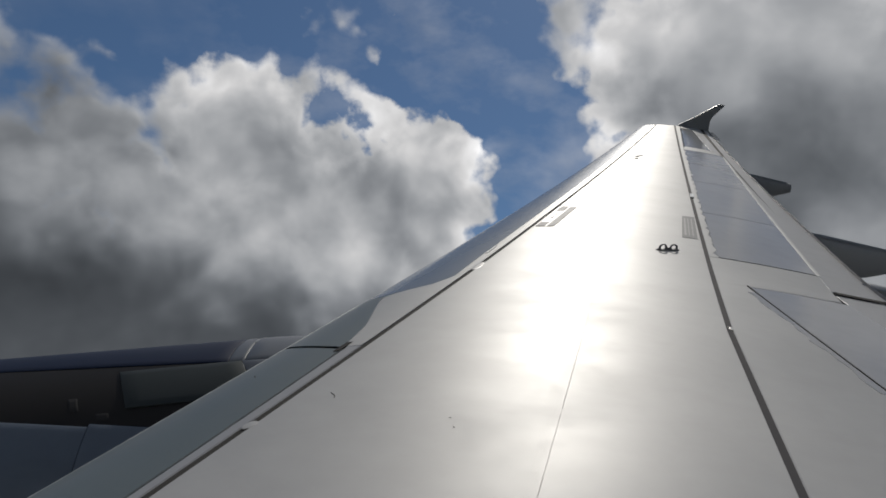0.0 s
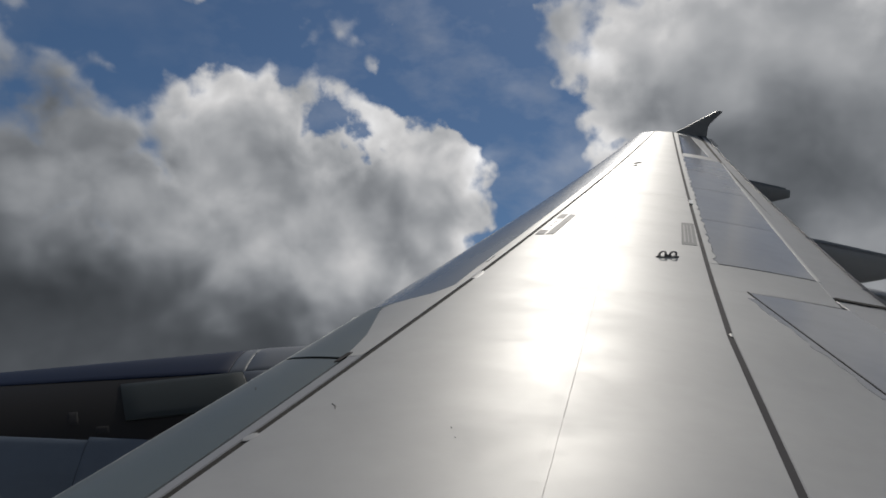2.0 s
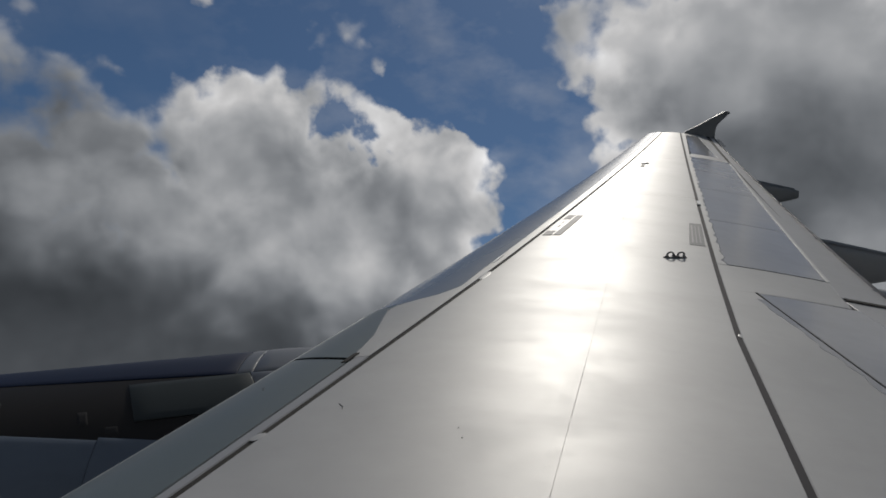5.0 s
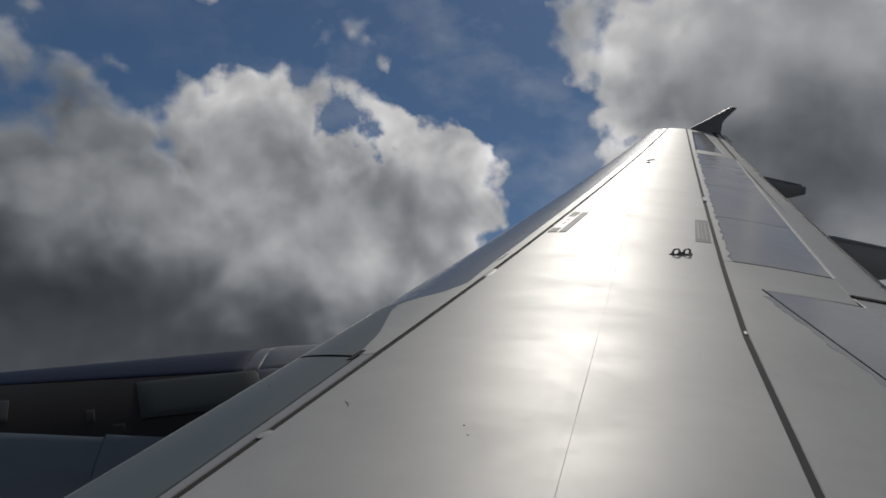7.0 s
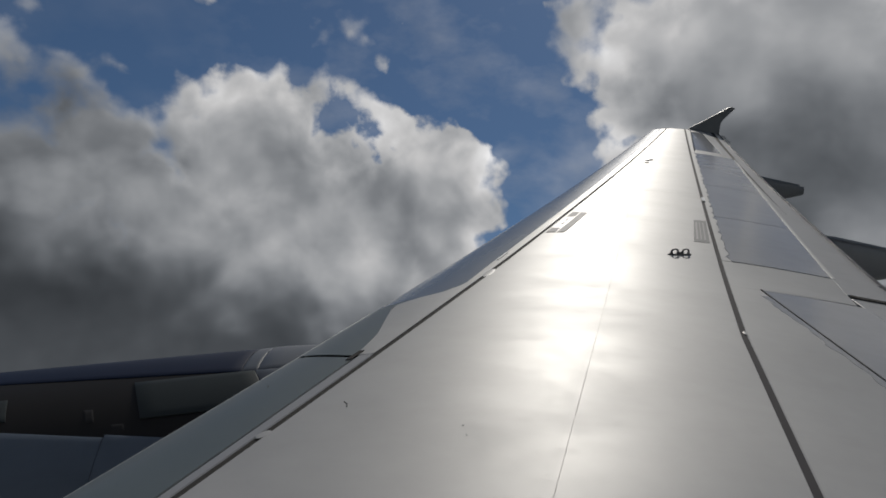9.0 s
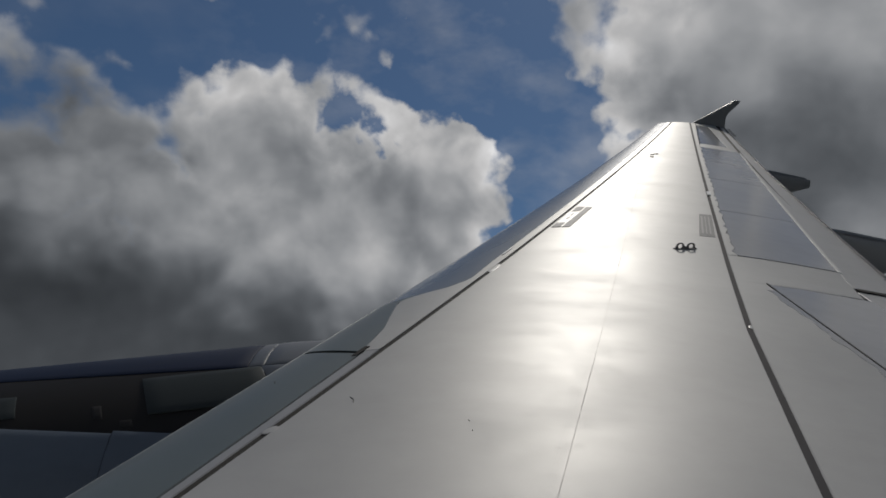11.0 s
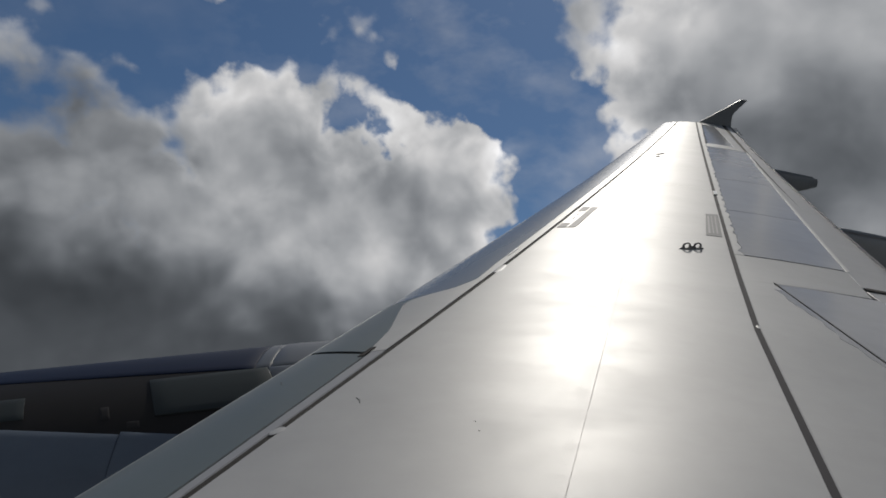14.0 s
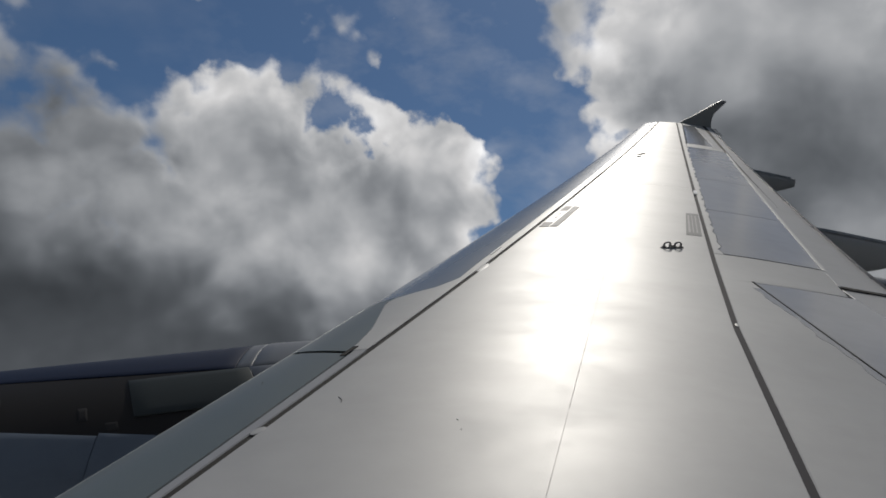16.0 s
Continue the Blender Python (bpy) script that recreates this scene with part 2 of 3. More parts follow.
# ---- materials ----
def surface(name, rgb, rough, metal=0.0, spread=0.06, dirt=0.12, dirt_rgb=(0.16, 0.155, 0.15), grain=9.0, wave=0.0, bump=0.01, coat=0.0, shine=0.5, smear=0.0):
    """Painted or bare metal: two scales of tone, streaks of dirt along the airflow, patchy gloss and a slightly wavy skin."""
    m = bpy.data.materials.new(name)
    m.use_nodes = True
    g = Nodes(m.node_tree)
    b = m.node_tree.nodes["Principled BSDF"]
    at = g.add("ShaderNodeTexCoord").outputs["Object"]
    streak = g.vec("MULTIPLY", at, (1.0, 0.7, 0.6))
    broad = g.noise(at, 0.9, 4, 0.55).outputs["Fac"]
    fine = g.noise(streak, grain, 4, 0.55).outputs["Fac"]
    grime = g.noise(g.vec("MULTIPLY", at, (1.0, 0.25, 1.0)), 2.3, 8, 0.7, 0.6).outputs["Fac"]
    tone = g.math("ADD", g.span(broad, 0.3, 0.7, -spread, spread), g.span(fine, 0.3, 0.7, -spread * 0.5, spread * 0.5))
    dark = tuple(c * 0.5 for c in rgb)
    light = tuple(min(1.0, c * 1.5) for c in rgb)
    col = g.mix(g.math("ADD", tone, 0.5, True), (*dark, 1), (*light, 1))
    col = g.mix(g.math("MULTIPLY", g.span(grime, 0.52, 0.78), dirt), col, (*dirt_rgb, 1))
    g.put(b.inputs["Base Color"], col)
    gloss = g.math("ADD", g.span(grime, 0.3, 0.75, rough * 0.96, rough * 1.05), g.span(fine, 0.3, 0.7, -0.015 * rough, 0.015 * rough))
    if smear:
        wiped = g.noise(g.vec("MULTIPLY", at, (1.5, 1.0, 1.0)), 1.3, 5, 0.55, 0.5).outputs["Fac"]
        spots = g.noise(at, 7.0, 4, 0.6).outputs["Fac"]
        gloss = g.math("ADD", gloss, g.span(wiped, 0.35, 0.68, -smear * rough, smear * rough))
        gloss = g.math("ADD", gloss, g.span(spots, 0.55, 0.75, 0.0, smear * rough))
    g.put(b.inputs["Roughness"], gloss)
    b.inputs["Metallic"].default_value = metal
    b.inputs["Specular IOR Level"].default_value = shine
    b.inputs["Coat Weight"].default_value = coat
    b.inputs["Coat Roughness"].default_value = 0.12
    relief = g.add("ShaderNodeBump")
    relief.inputs["Strength"].default_value = 1.0
    relief.inputs["Distance"].default_value = 1.0
    swell = g.noise(g.vec("MULTIPLY", at, (1.5, 0.7, 0.2)), 1.3, 1.5, 0.4).outputs["Fac"]
    bays = g.noise(g.vec("MULTIPLY", at, (1.7, 0.32, 0.2)), 1.0, 1, 0.4).outputs["Fac"]
    swell = g.math("ADD", g.math("MULTIPLY", swell, 0.7), g.math("MULTIPLY", bays, 1.3))
    g.put(relief.inputs["Height"], g.math("ADD", g.math("MULTIPLY", swell, wave), g.math("MULTIPLY", fine, bump * 0.004)))
    g.put(b.inputs["Normal"], relief.outputs[0])
    return m


PAINT = surface("wing_grey_paint", (0.290, 0.293, 0.296), 0.50, wave=0.0040, bump=0.002, shine=0.62, smear=0.06)
SPOILER = surface("spoiler_grey_paint", (0.27, 0.27, 0.275), 0.17, wave=0.004, dirt=0.2, bump=0.0, shine=0.7)
FLAP = surface("flap_grey_paint", (0.31, 0.31, 0.314), 0.40, wave=0.002, dirt=0.2, bump=0.0)
SLAT = surface("dull_slat_paint", (0.098, 0.117, 0.122), 0.36, wave=0.0, dirt=0.12, spread=0.04, bump=0.0, shine=0.35)
# wing grey darkened for the shade on the inboard leading edge panel
STRIP = surface("shaded_edge_paint", (0.235, 0.240, 0.252), 0.42, dirt=0.15, bump=0.0)
METAL = surface("bare_slat_metal", (0.20, 0.215, 0.23), 0.20, metal=0.25, wave=0.0, dirt=0.06, spread=0.03, bump=0.0)
BRIGHT = surface("polished_strip", (0.60, 0.60, 0.59), 0.3, metal=0.6, dirt=0.1)
PALE = surface("pale_sealant", (0.50, 0.50, 0.49), 0.5, dirt=0.15)
DARK = surface("dark_sealant", (0.045, 0.043, 0.042), 0.8, dirt=0.3, dirt_rgb=(0.06, 0.056, 0.054), shine=0.06)
SEAL = surface("worn_sealant", (0.052, 0.050, 0.054), 0.75, dirt=0.3, dirt_rgb=(0.036, 0.034, 0.036), shine=0.08)
FAINT = surface("faint_joint", (0.30, 0.295, 0.29), 0.55, shine=0.3)
SEAM = surface("seam_grey", (0.14, 0.138, 0.135), 0.6, shine=0.2)
DECAL = surface("grey_placard", (0.18, 0.184, 0.19), 0.6, shine=0.16)
PALE_DECAL = surface("pale_placard", (0.25, 0.25, 0.25), 0.55, shine=0.25)
DECAL_WHITE = surface("white_marking", (0.62, 0.62, 0.62), 0.45)
STEEL = surface("dull_steel", (0.13, 0.128, 0.132), 0.45, metal=0.3)
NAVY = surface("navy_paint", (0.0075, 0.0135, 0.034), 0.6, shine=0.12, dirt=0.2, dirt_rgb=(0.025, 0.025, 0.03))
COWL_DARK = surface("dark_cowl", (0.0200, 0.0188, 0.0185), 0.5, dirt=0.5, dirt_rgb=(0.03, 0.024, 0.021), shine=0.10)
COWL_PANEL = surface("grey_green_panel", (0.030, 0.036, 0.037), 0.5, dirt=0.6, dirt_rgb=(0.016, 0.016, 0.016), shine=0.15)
COWL_FAINT = surface("faint_cowl_grey", (0.027, 0.026, 0.026), 0.55, dirt=0.6, dirt_rgb=(0.016, 0.016, 0.016), shine=0.10)
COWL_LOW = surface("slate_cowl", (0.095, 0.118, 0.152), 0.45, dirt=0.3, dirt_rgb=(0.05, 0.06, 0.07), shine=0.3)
FAIRING = surface("fairing_grey", (0.15, 0.16, 0.175), 0.40, dirt=0.25)
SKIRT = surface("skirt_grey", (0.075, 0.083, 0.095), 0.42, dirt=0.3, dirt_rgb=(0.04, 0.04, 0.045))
UNDER = surface("underside_grey", (0.23, 0.23, 0.236), 0.45, dirt=0.35)
WHITE = surface("fuselage_white", (0.75, 0.75, 0.75), 0.3)


# ---- shape of the wing ----
SWEEP, TIP, ROOT, KINK = 0.5127, 16.95, 1.98, 6.4
AFT_KINK, TIP_CHORD = -5.975, 1.646
UPPER = (0.22493, -0.59929, 2.71379, -8.02012, 12.64141, -10.17324, 3.21351)
LOWER = (-0.20909, 0.65075, -1.56515, 1.27094, 0.98905, -1.41905, 0.28244)


def lead(s):
    return -(s - ROOT) * SWEEP


def trail(s):
    slope = (AFT_KINK - (lead(TIP) - TIP_CHORD)) / (TIP - KINK)
    return AFT_KINK - slope * 0.22 * np.logaddexp(0, (s - KINK) / 0.22)


def wing(s, x):
    """A point of the wing's skin at span station s and x of the chord (0 nose, 1 trailing edge; below zero: the underside)."""
    s, x = np.broadcast_arrays(np.asarray(s, float), np.asarray(x, float))
    r = np.sqrt(np.abs(x))
    height = np.where(x >= 0, sum(c * r ** (k + 1) for k, c in enumerate(UPPER)), sum(c * r ** (k + 1) for k, c in enumerate(LOWER)))
    chord, f = lead(s) - trail(s), (s - ROOT) / (TIP - ROOT)
    twist = np.radians(2.155 * (1 - f) + 0.926 * f)
    base = (s - ROOT) * math.tan(radians(5.086)) + 0.510 * f * f
    z = base + chord * height * 0.977 - np.abs(x) * chord * np.tan(twist)
    return np.stack([s, lead(s) - np.abs(x) * chord, z], -1)


def outward(s, x):
    """The skin's outward normal."""
    e = 2e-3
    r = np.sign(x) * np.sqrt(np.abs(x))
    a, b = r - e, r + e
    n = np.cross(wing(s + e, x) - wing(s - e, x), wing(s, a * np.abs(a)) - wing(s, b * np.abs(b)))
    return n / np.linalg.norm(n, axis=-1, keepdims=True)


def on_wing(s, x, lift=0.0):
    s, x = np.broadcast_arrays(np.asarray(s, float), np.asarray(x, float))
    return wing(s, x) + outward(s, x) * np.asarray(lift)[..., None] if np.ndim(lift) else wing(s, x) + outward(s, x) * lift


def chord_line(sa, xa, sb, xb):
    """x of the chord along the straight line in plan between two places on the wing."""
    ya, yb = lead(sa) - xa * (lead(sa) - trail(sa)), lead(sb) - xb * (lead(sb) - trail(sb))

    def at(s):
        y = ya + (yb - ya) * (np.asarray(s, float) - sa) / (sb - sa)
        return (lead(s) - y) / (lead(s) - trail(s))
    return at


def bent(*runs):
    """Several chord lines joined: (station up to which it holds, line)."""
    def at(s):
        s = np.asarray(s, float)
        return np.select([s <= top for top, _ in runs[:-1]], [line(s) for _, line in runs[:-1]], runs[-1][1](s))
    return at


slat_gap = chord_line(ROOT, 0.1083, TIP, 0.2363)
rear_spar = bent((5.194, chord_line(ROOT, 0.5115, 5.194, 0.569)), (99, chord_line(5.194, 0.569, TIP, 0.5105)))
spoiler_aft = chord_line(6.4, 0.8707, TIP, 0.9714)
inner_hinge = chord_line(6.16, 0.670, 4.79, 0.7076)


# ---- mesh helpers ----
def mesh_of(name, verts, faces, material, sharp=32):
    me = bpy.data.meshes.new(name)
    me.from_pydata([tuple(map(float, v)) for v in verts], [], faces)
    bm = bmesh.new()
    bm.from_mesh(me)
    bmesh.ops.recalc_face_normals(bm, faces=bm.faces)
    bm.to_mesh(me)
    bm.free()
    me.shade_smooth()
    me.set_sharp_from_angle(angle=radians(sharp))
    me.materials.append(material)
    return me


def piece(name, verts, faces, material, parent, label="", sharp=32):
    ob = new(name, mesh_of(name, verts, faces, material, sharp))
    ob.parent = parent
    if label:
        tagged(ob, label)
    return ob


def grid_faces(rows, cols, loop=False, start=0):
    wrap = cols if loop else cols - 1
    return [(start + i * cols + j, start + i * cols + (j + 1) % cols, start + (i + 1) * cols + (j + 1) % cols, start + (i + 1) * cols + j)
            for i in range(rows - 1) for j in range(wrap)]


def plate(name, s0, s1, fore, aft, material, parent, label="", ns=40, nx=14, lift=0.0, deep=0.03, round_=0.004, nose=False, skew=(0.0, 0.0)):
    """A panel of the skin between two stations and two chord lines, with rounded edges and a rim that goes down into the gap."""
    f = np.concatenate([[0, 0, 0], np.linspace(0, 1, ns + 2)[1:-1], [1, 1, 1]])
    u = np.concatenate([[0, 0, 0], np.linspace(0, 1, nx + 2)[1:-1], [1, 1, 1]])
    F, V = np.meshgrid(f, u, indexing="ij")
    S = s0 + (s1 - s0) * F + (skew[0] * (1 - F) + skew[1] * F) * (1 - V)
    A, B = fore(S), aft(S)
    chord = lead(S) - trail(S)
    X = A + (B - A) * V
    if nose:
        a, z = np.sign(A) * np.sqrt(np.abs(A)), np.sqrt(B)
        root = a + (z - a) * V
        X = root * np.abs(root)
    ds, dx = np.zeros_like(S), np.zeros_like(S)
    up = np.full_like(S, lift)
    n, k = len(f), len(u)
    for i, j, edge in ((0, 1, 0), (n - 1, n - 2, 0), (0, 1, 1), (k - 1, k - 2, 1)):
        if edge == 0:
            up[i, :] = np.minimum(up[i, :], lift - deep)
            up[j, :] -= round_ * (up[j, :] > lift - deep * 0.5)
            ds[2 if i == 0 else n - 3, :] = round_ if i == 0 else -round_
        else:
            up[:, i] = np.minimum(up[:, i], lift - deep)
            up[:, j] -= round_ * (up[:, j] > lift - deep * 0.5)
            dx[:, 2 if i == 0 else k - 3] = round_ if i == 0 else -round_
    pts = on_wing(S + ds, X + dx / chord, up)
    return piece(name, pts.reshape(-1, 3), grid_faces(n, k), material, parent, label)


def strip(name, line, s0, s1, width, material, parent, label="", ns=60, lift=0.002, thick=0.003):
    """A narrow raised band along a chord line."""
    half = lambda s: width / 2 / (lead(s) - trail(s))
    return plate(name, s0, s1, lambda s: line(s) - half(s), lambda s: line(s) + half(s), material, parent, label, ns, 1, lift, lift + thick, min(0.0015, width / 6))


def decal(name, corners, material, parent, label="", lift=0.004, n=6):
    """A thin marking with four corners (s, x) on the skin, following its curve."""
    c = np.array(corners)
    U, V = np.meshgrid(np.linspace(0, 1, n), np.linspace(0, 1, n), indexing="ij")
    at = ((1 - U) * (1 - V))[..., None] * c[0] + (U * (1 - V))[..., None] * c[1] + (U * V)[..., None] * c[2] + ((1 - U) * V)[..., None] * c[3]
    top = on_wing(at[..., 0], at[..., 1], lift).reshape(-1, 3)
    low = on_wing(at[..., 0], at[..., 1], 0.0002).reshape(-1, 3)
    m = n * n
    edge = [i * n for i in range(n)] + [(n - 1) * n + j for j in range(1, n)] + [i * n + n - 1 for i in range(n - 2, -1, -1)] + list(range(n - 2, 0, -1))
    faces = grid_faces(n, n) + grid_faces(n, n, start=m) + [(a, b, b + m, a + m) for a, b in zip(edge, edge[1:] + edge[:1])]
    return piece(name, np.concatenate([top, low]), faces, material, parent, label)


def loft(name, rings, material, parent, label="", sharp=40, caps=True):
    """A skin through closed rings of equally many points."""
    k = len(rings[0])
    faces = grid_faces(len(rings), k, True)
    if caps:
        faces += [tuple(range(k)), tuple(range((len(rings) - 1) * k, len(rings) * k))]
    return piece(name, np.concatenate([np.asarray(r, float) for r in rings]), faces, material, parent, label, sharp)


def tube(points, radius, sides=8):
    """Rings round a bent line of points."""
    p, rings = [Vector(v) for v in points], []
    for i, v in enumerate(p):
        way = (p[min(i + 1, len(p) - 1)] - p[max(i - 1, 0)]).normalized()
        a = way.orthogonal().normalized()
        b = way.cross(a)
        if rings and (rings[-1][0] - p[i - 1]).dot(a) < 0:
            a, b = -a, -b
        rings.append([v + (a * math.cos(t) + b * math.sin(t)) * radius for t in (2 * math.pi * j / sides for j in range(sides))])
    return rings


airliner = new("airliner")
airliner.matrix_world = AIR
tagged(airliner, "grey-winged twin-engine airliner with navy engine, banking under broken cloud", "airliner")

# ---- wing ----
xs = 0.93 * np.concatenate([np.linspace(1, 0, 30) ** 1.6, -(np.linspace(0, 1, 24)[1:] ** 1.6)])
core_rings = []
for s in np.linspace(1.6, TIP - 0.03, 90):
    sink = 0.003 + 0.024 * np.clip(np.abs(xs) * 40, 0, 1)
    core_rings.append(on_wing(np.full_like(xs, s), xs, -sink))
wing_core = loft("wing", core_rings, DARK, airliner, "long swept light-grey wing with bare metal leading edge")

flat = lambda v: (lambda s: np.full_like(np.asarray(s, float), v))


def shifted(line, metres):
    return lambda s: line(s) + metres / (lead(s) - trail(s))


plate("wing_skin", 1.7, TIP, shifted(slat_gap, 0.022), shifted(rear_spar, -0.018), PAINT, wing_core, "light grey painted wing skin, sun-glazed", ns=170, nx=46)
plate("underside_skin", 1.7, TIP, flat(-0.995), flat(-0.03), UNDER, wing_core, "grey wing underside", ns=60, nx=16)


strip("spar_seal", rear_spar, 1.7, TIP, 0.040, SEAL, wing_core, "dark sealant strip along the rear spar", ns=170, lift=-0.004, thick=0.004)
strip("slat_seal", shifted(slat_gap, 0.006), 1.7, TIP, 0.040, DARK, wing_core, "dark gap seal behind the slats", ns=170, lift=-0.005, thick=0.004)


# leading edge: slats with bare metal noses and a painted rear band
def metal_rear(s):
    """Rear limit of the bare metal on the outboard slats."""
    s = np.asarray(s, float)
    return np.interp(s, [4.90, 5.15, 5.48, 5.66, 5.77, 5.82, 6.01, 6.43, 7.0, 8.3, 9.5, 11.4, 13.5, TIP],
                     [0.108, 0.098, 0.070, 0.054, 0.062, 0.104, 0.132, 0.1305, 0.131, 0.131, 0.134, 0.138, 0.148, 0.172])


slat_rear = shifted(slat_gap, -0.010)
inner_slat_rear = chord_line(3.7, 0.1085, 4.78, 0.1127)
plate("slat", 1.7, 4.80, flat(-0.035), inner_slat_rear, SLAT, wing_core, "dull blue-grey inboard slat", ns=60, nx=40, nose=True, skew=(0.0, 0.56))
plate("leading_edge_panel", 1.7, 4.828, shifted(inner_slat_rear, 0.008), slat_rear, STRIP, wing_core, "narrow pale grey leading edge panel", ns=40, nx=4)
plate("slat_nose", 4.83, 5.74, flat(-0.035), metal_rear, SLAT, wing_core, "dull blue-grey slat nose beside the pylon", ns=40, nx=40, deep=0.003, round_=0.001, nose=True, skew=(0.56, 0.0))
plate("slat_nose", 5.743, TIP, flat(-0.035), metal_rear, METAL, wing_core, "smooth slat nose reflecting the sky", ns=200, nx=40, deep=0.003, round_=0.001, nose=True)
plate("slat_band", 4.83, TIP, shifted(metal_rear, 0.001), slat_rear, PAINT, wing_core, "pale painted rear band of the slats", ns=200, nx=5, deep=0.003, round_=0.001)
# bright metal strip added to carry the pale reflected line on the nose
strip("nose_rim", flat(0.0105), 1.75, 5.70, 0.034, BRIGHT, wing_core, "pale metal rim for the bright line reflected along the leading edge", ns=80, lift=0.002, thick=0.002)

# rear of the wing: shroud, spoilers, flaps, aileron
spoiler_fore = chord_line(6.9, 0.638, 13.4, 0.606)


def scalloped(line, pitch, deep):
    """A line with a ragged, scalloped course."""
    def at(s):
        s = np.asarray(s, float)
        k = np.floor(s / pitch)
        chance = np.mod(np.sin(k * 12.9898) * 437.585, 1.0)
        wobble = np.abs(np.sin(np.pi * s / pitch)) ** 0.45 * (0.45 + 0.55 * chance) + 0.15 * np.sin(31 * s + 3 * chance)
        return line(s) + deep * (wobble - 0.5) / (lead(s) - trail(s))
    return at


ragged = scalloped(spoiler_fore, 0.29, 0.045)
plate("shroud_panel", 6.83, 13.42, shifted(rear_spar, 0.018), shifted(ragged, -0.001), PAINT, wing_core, "pale grey shroud strip with ragged edge", ns=240, nx=4)
for a, b in ((6.85, 8.50), (8.51, 10.40), (10.41, 11.90), (11.91, 13.36)):
    plate("spoiler", a, b, ragged, shifted(spoiler_aft, -0.002), SPOILER, wing_core, "grey spoiler panel lying flush", ns=70, nx=14)
strip("spoiler_edge", spoiler_aft, 6.82, 13.36, 0.036, PALE, wing_core, "pale rubbed spoiler trailing edge", lift=0.004, ns=80)
plate("flap", 6.43, 13.38, shifted(spoiler_aft, -0.010), flat(0.998), FLAP, wing_core, "outboard flap, retracted", ns=70, nx=6)
plate("rib_panel", 13.39, 13.80, shifted(ragged, 0.0), flat(0.998), PAINT, wing_core, "pale band between spoilers and aileron", ns=10, nx=10)
hinge = chord_line(14.02, 0.840, 16.99, 0.744)
plate("shroud_panel", 13.43, TIP - 0.02, shifted(rear_spar, 0.018), chord_line(13.4, 0.604, 16.9, 0.585), PAINT, wing_core, ns=40, nx=4)
plate("aileron_shroud", 13.82, 16.60, scalloped(chord_line(13.4, 0.611, 16.9, 0.592), 0.34, 0.05), shifted(hinge, -0.012), SPOILER, wing_core, "grey panel ahead of the aileron", ns=90, nx=8)
plate("aileron", 13.82, 16.60, shifted(hinge, 0.012), flat(0.998), FLAP, wing_core, "grey aileron", ns=30, nx=8)
strip("aileron_hinge", hinge, 13.85, 16.6, 0.022, BRIGHT, wing_core, lift=0.003, ns=30)
plate("tip_panel", 16.62, TIP, chord_line(13.4, 0.611, 16.9, 0.592), flat(0.998), PAINT, wing_core, ns=8, nx=10)

# inboard of the kink
shroud_aft = lambda s: np.where(np.asarray(s) > 6.168, spoiler_aft(s) - 0.001, inner_hinge(s) - 0.002)
plate("shroud_panel", 1.7, 6.825, shifted(rear_spar, 0.018), shroud_aft, PAINT, wing_core, "broad pale grey shroud panel", ns=330, nx=14)
plate("spoiler", 1.7, 6.155, inner_hinge, flat(0.8735), SPOILER, wing_core, "grey inboard spoiler panel", ns=60, nx=14)
plate("flap", 1.7, 6.37, flat(0.872), flat(0.998), FLAP, wing_core, "inboard flap, retracted", ns=40, nx=6, lift=-0.005)
# dark sheet over the flap gap, its shade put into the colour
decal("flap_gap", [(6.375, 0.874), (6.425, 0.874), (6.425, 0.99), (6.375, 0.99)], DARK, wing_core, lift=0.006, n=8)
# added glossy band that imitates the ragged reflection ahead of the hinge
band_fore = scalloped(shifted(inner_hinge, -0.062), 0.52, 0.05)
plate("reflection_band", 4.6, 6.02, band_fore, shifted(inner_hinge, -0.008), SPOILER, wing_core, "ragged glossy band imitating a reflection ahead of the spoiler", ns=60, nx=2, lift=0.0012, deep=0.0012, round_=0.0003)
strip("spoiler_hinge", inner_hinge, 2.3, 6.17, 0.012, DARK, wing_core, "dark hinge line of the inboard spoiler", ns=40, lift=0.004, thick=0.004)

# wingtip fence
TIP_X = 17.0


def slab(name, outline, x0, x1, material, parent, label="", bevel=0.008):
    """A plate with an outline in y and z, between two stations, its rim bevelled."""
    o = np.array(outline, float)
    mid = o.mean(0)
    small = mid + (o - mid) * (1 - bevel / np.abs(o - mid).max())
    rows = [(x0, small), (x0 + bevel, o), (x1 - bevel, o), (x1, small)]
    return loft(name, [np.column_stack([np.full(len(r), x), r]) for x, r in rows], material, parent, label)


slab("wingtip_fence", [(-8.60, 1.93), (-8.69, 1.985), (-8.92, 2.10), (-9.25, 2.28), (-9.53, 2.435), (-9.60, 2.45), (-9.685, 2.43), (-9.69, 2.415), (-9.56, 2.29),
                       (-9.42, 2.15), (-9.375, 2.07), (-9.36, 1.96), (-9.355, 1.80), (-9.40, 1.70), (-9.52, 1.50), (-9.58, 1.40), (-9.48, 1.40), (-9.10, 1.60), (-8.75, 1.80)],
     TIP_X - 0.03, TIP_X + 0.03, UNDER, wing_core, "dark grey swept wingtip fence")
loft("tip_cap", [on_wing(np.full_like(xs, TIP - 0.02 + k), xs, np.full_like(xs, -i)) for k, i in ((0.0, 0.004), (0.03, 0.006), (0.055, 0.03))], PAINT, wing_core, "rounded wingtip cap")
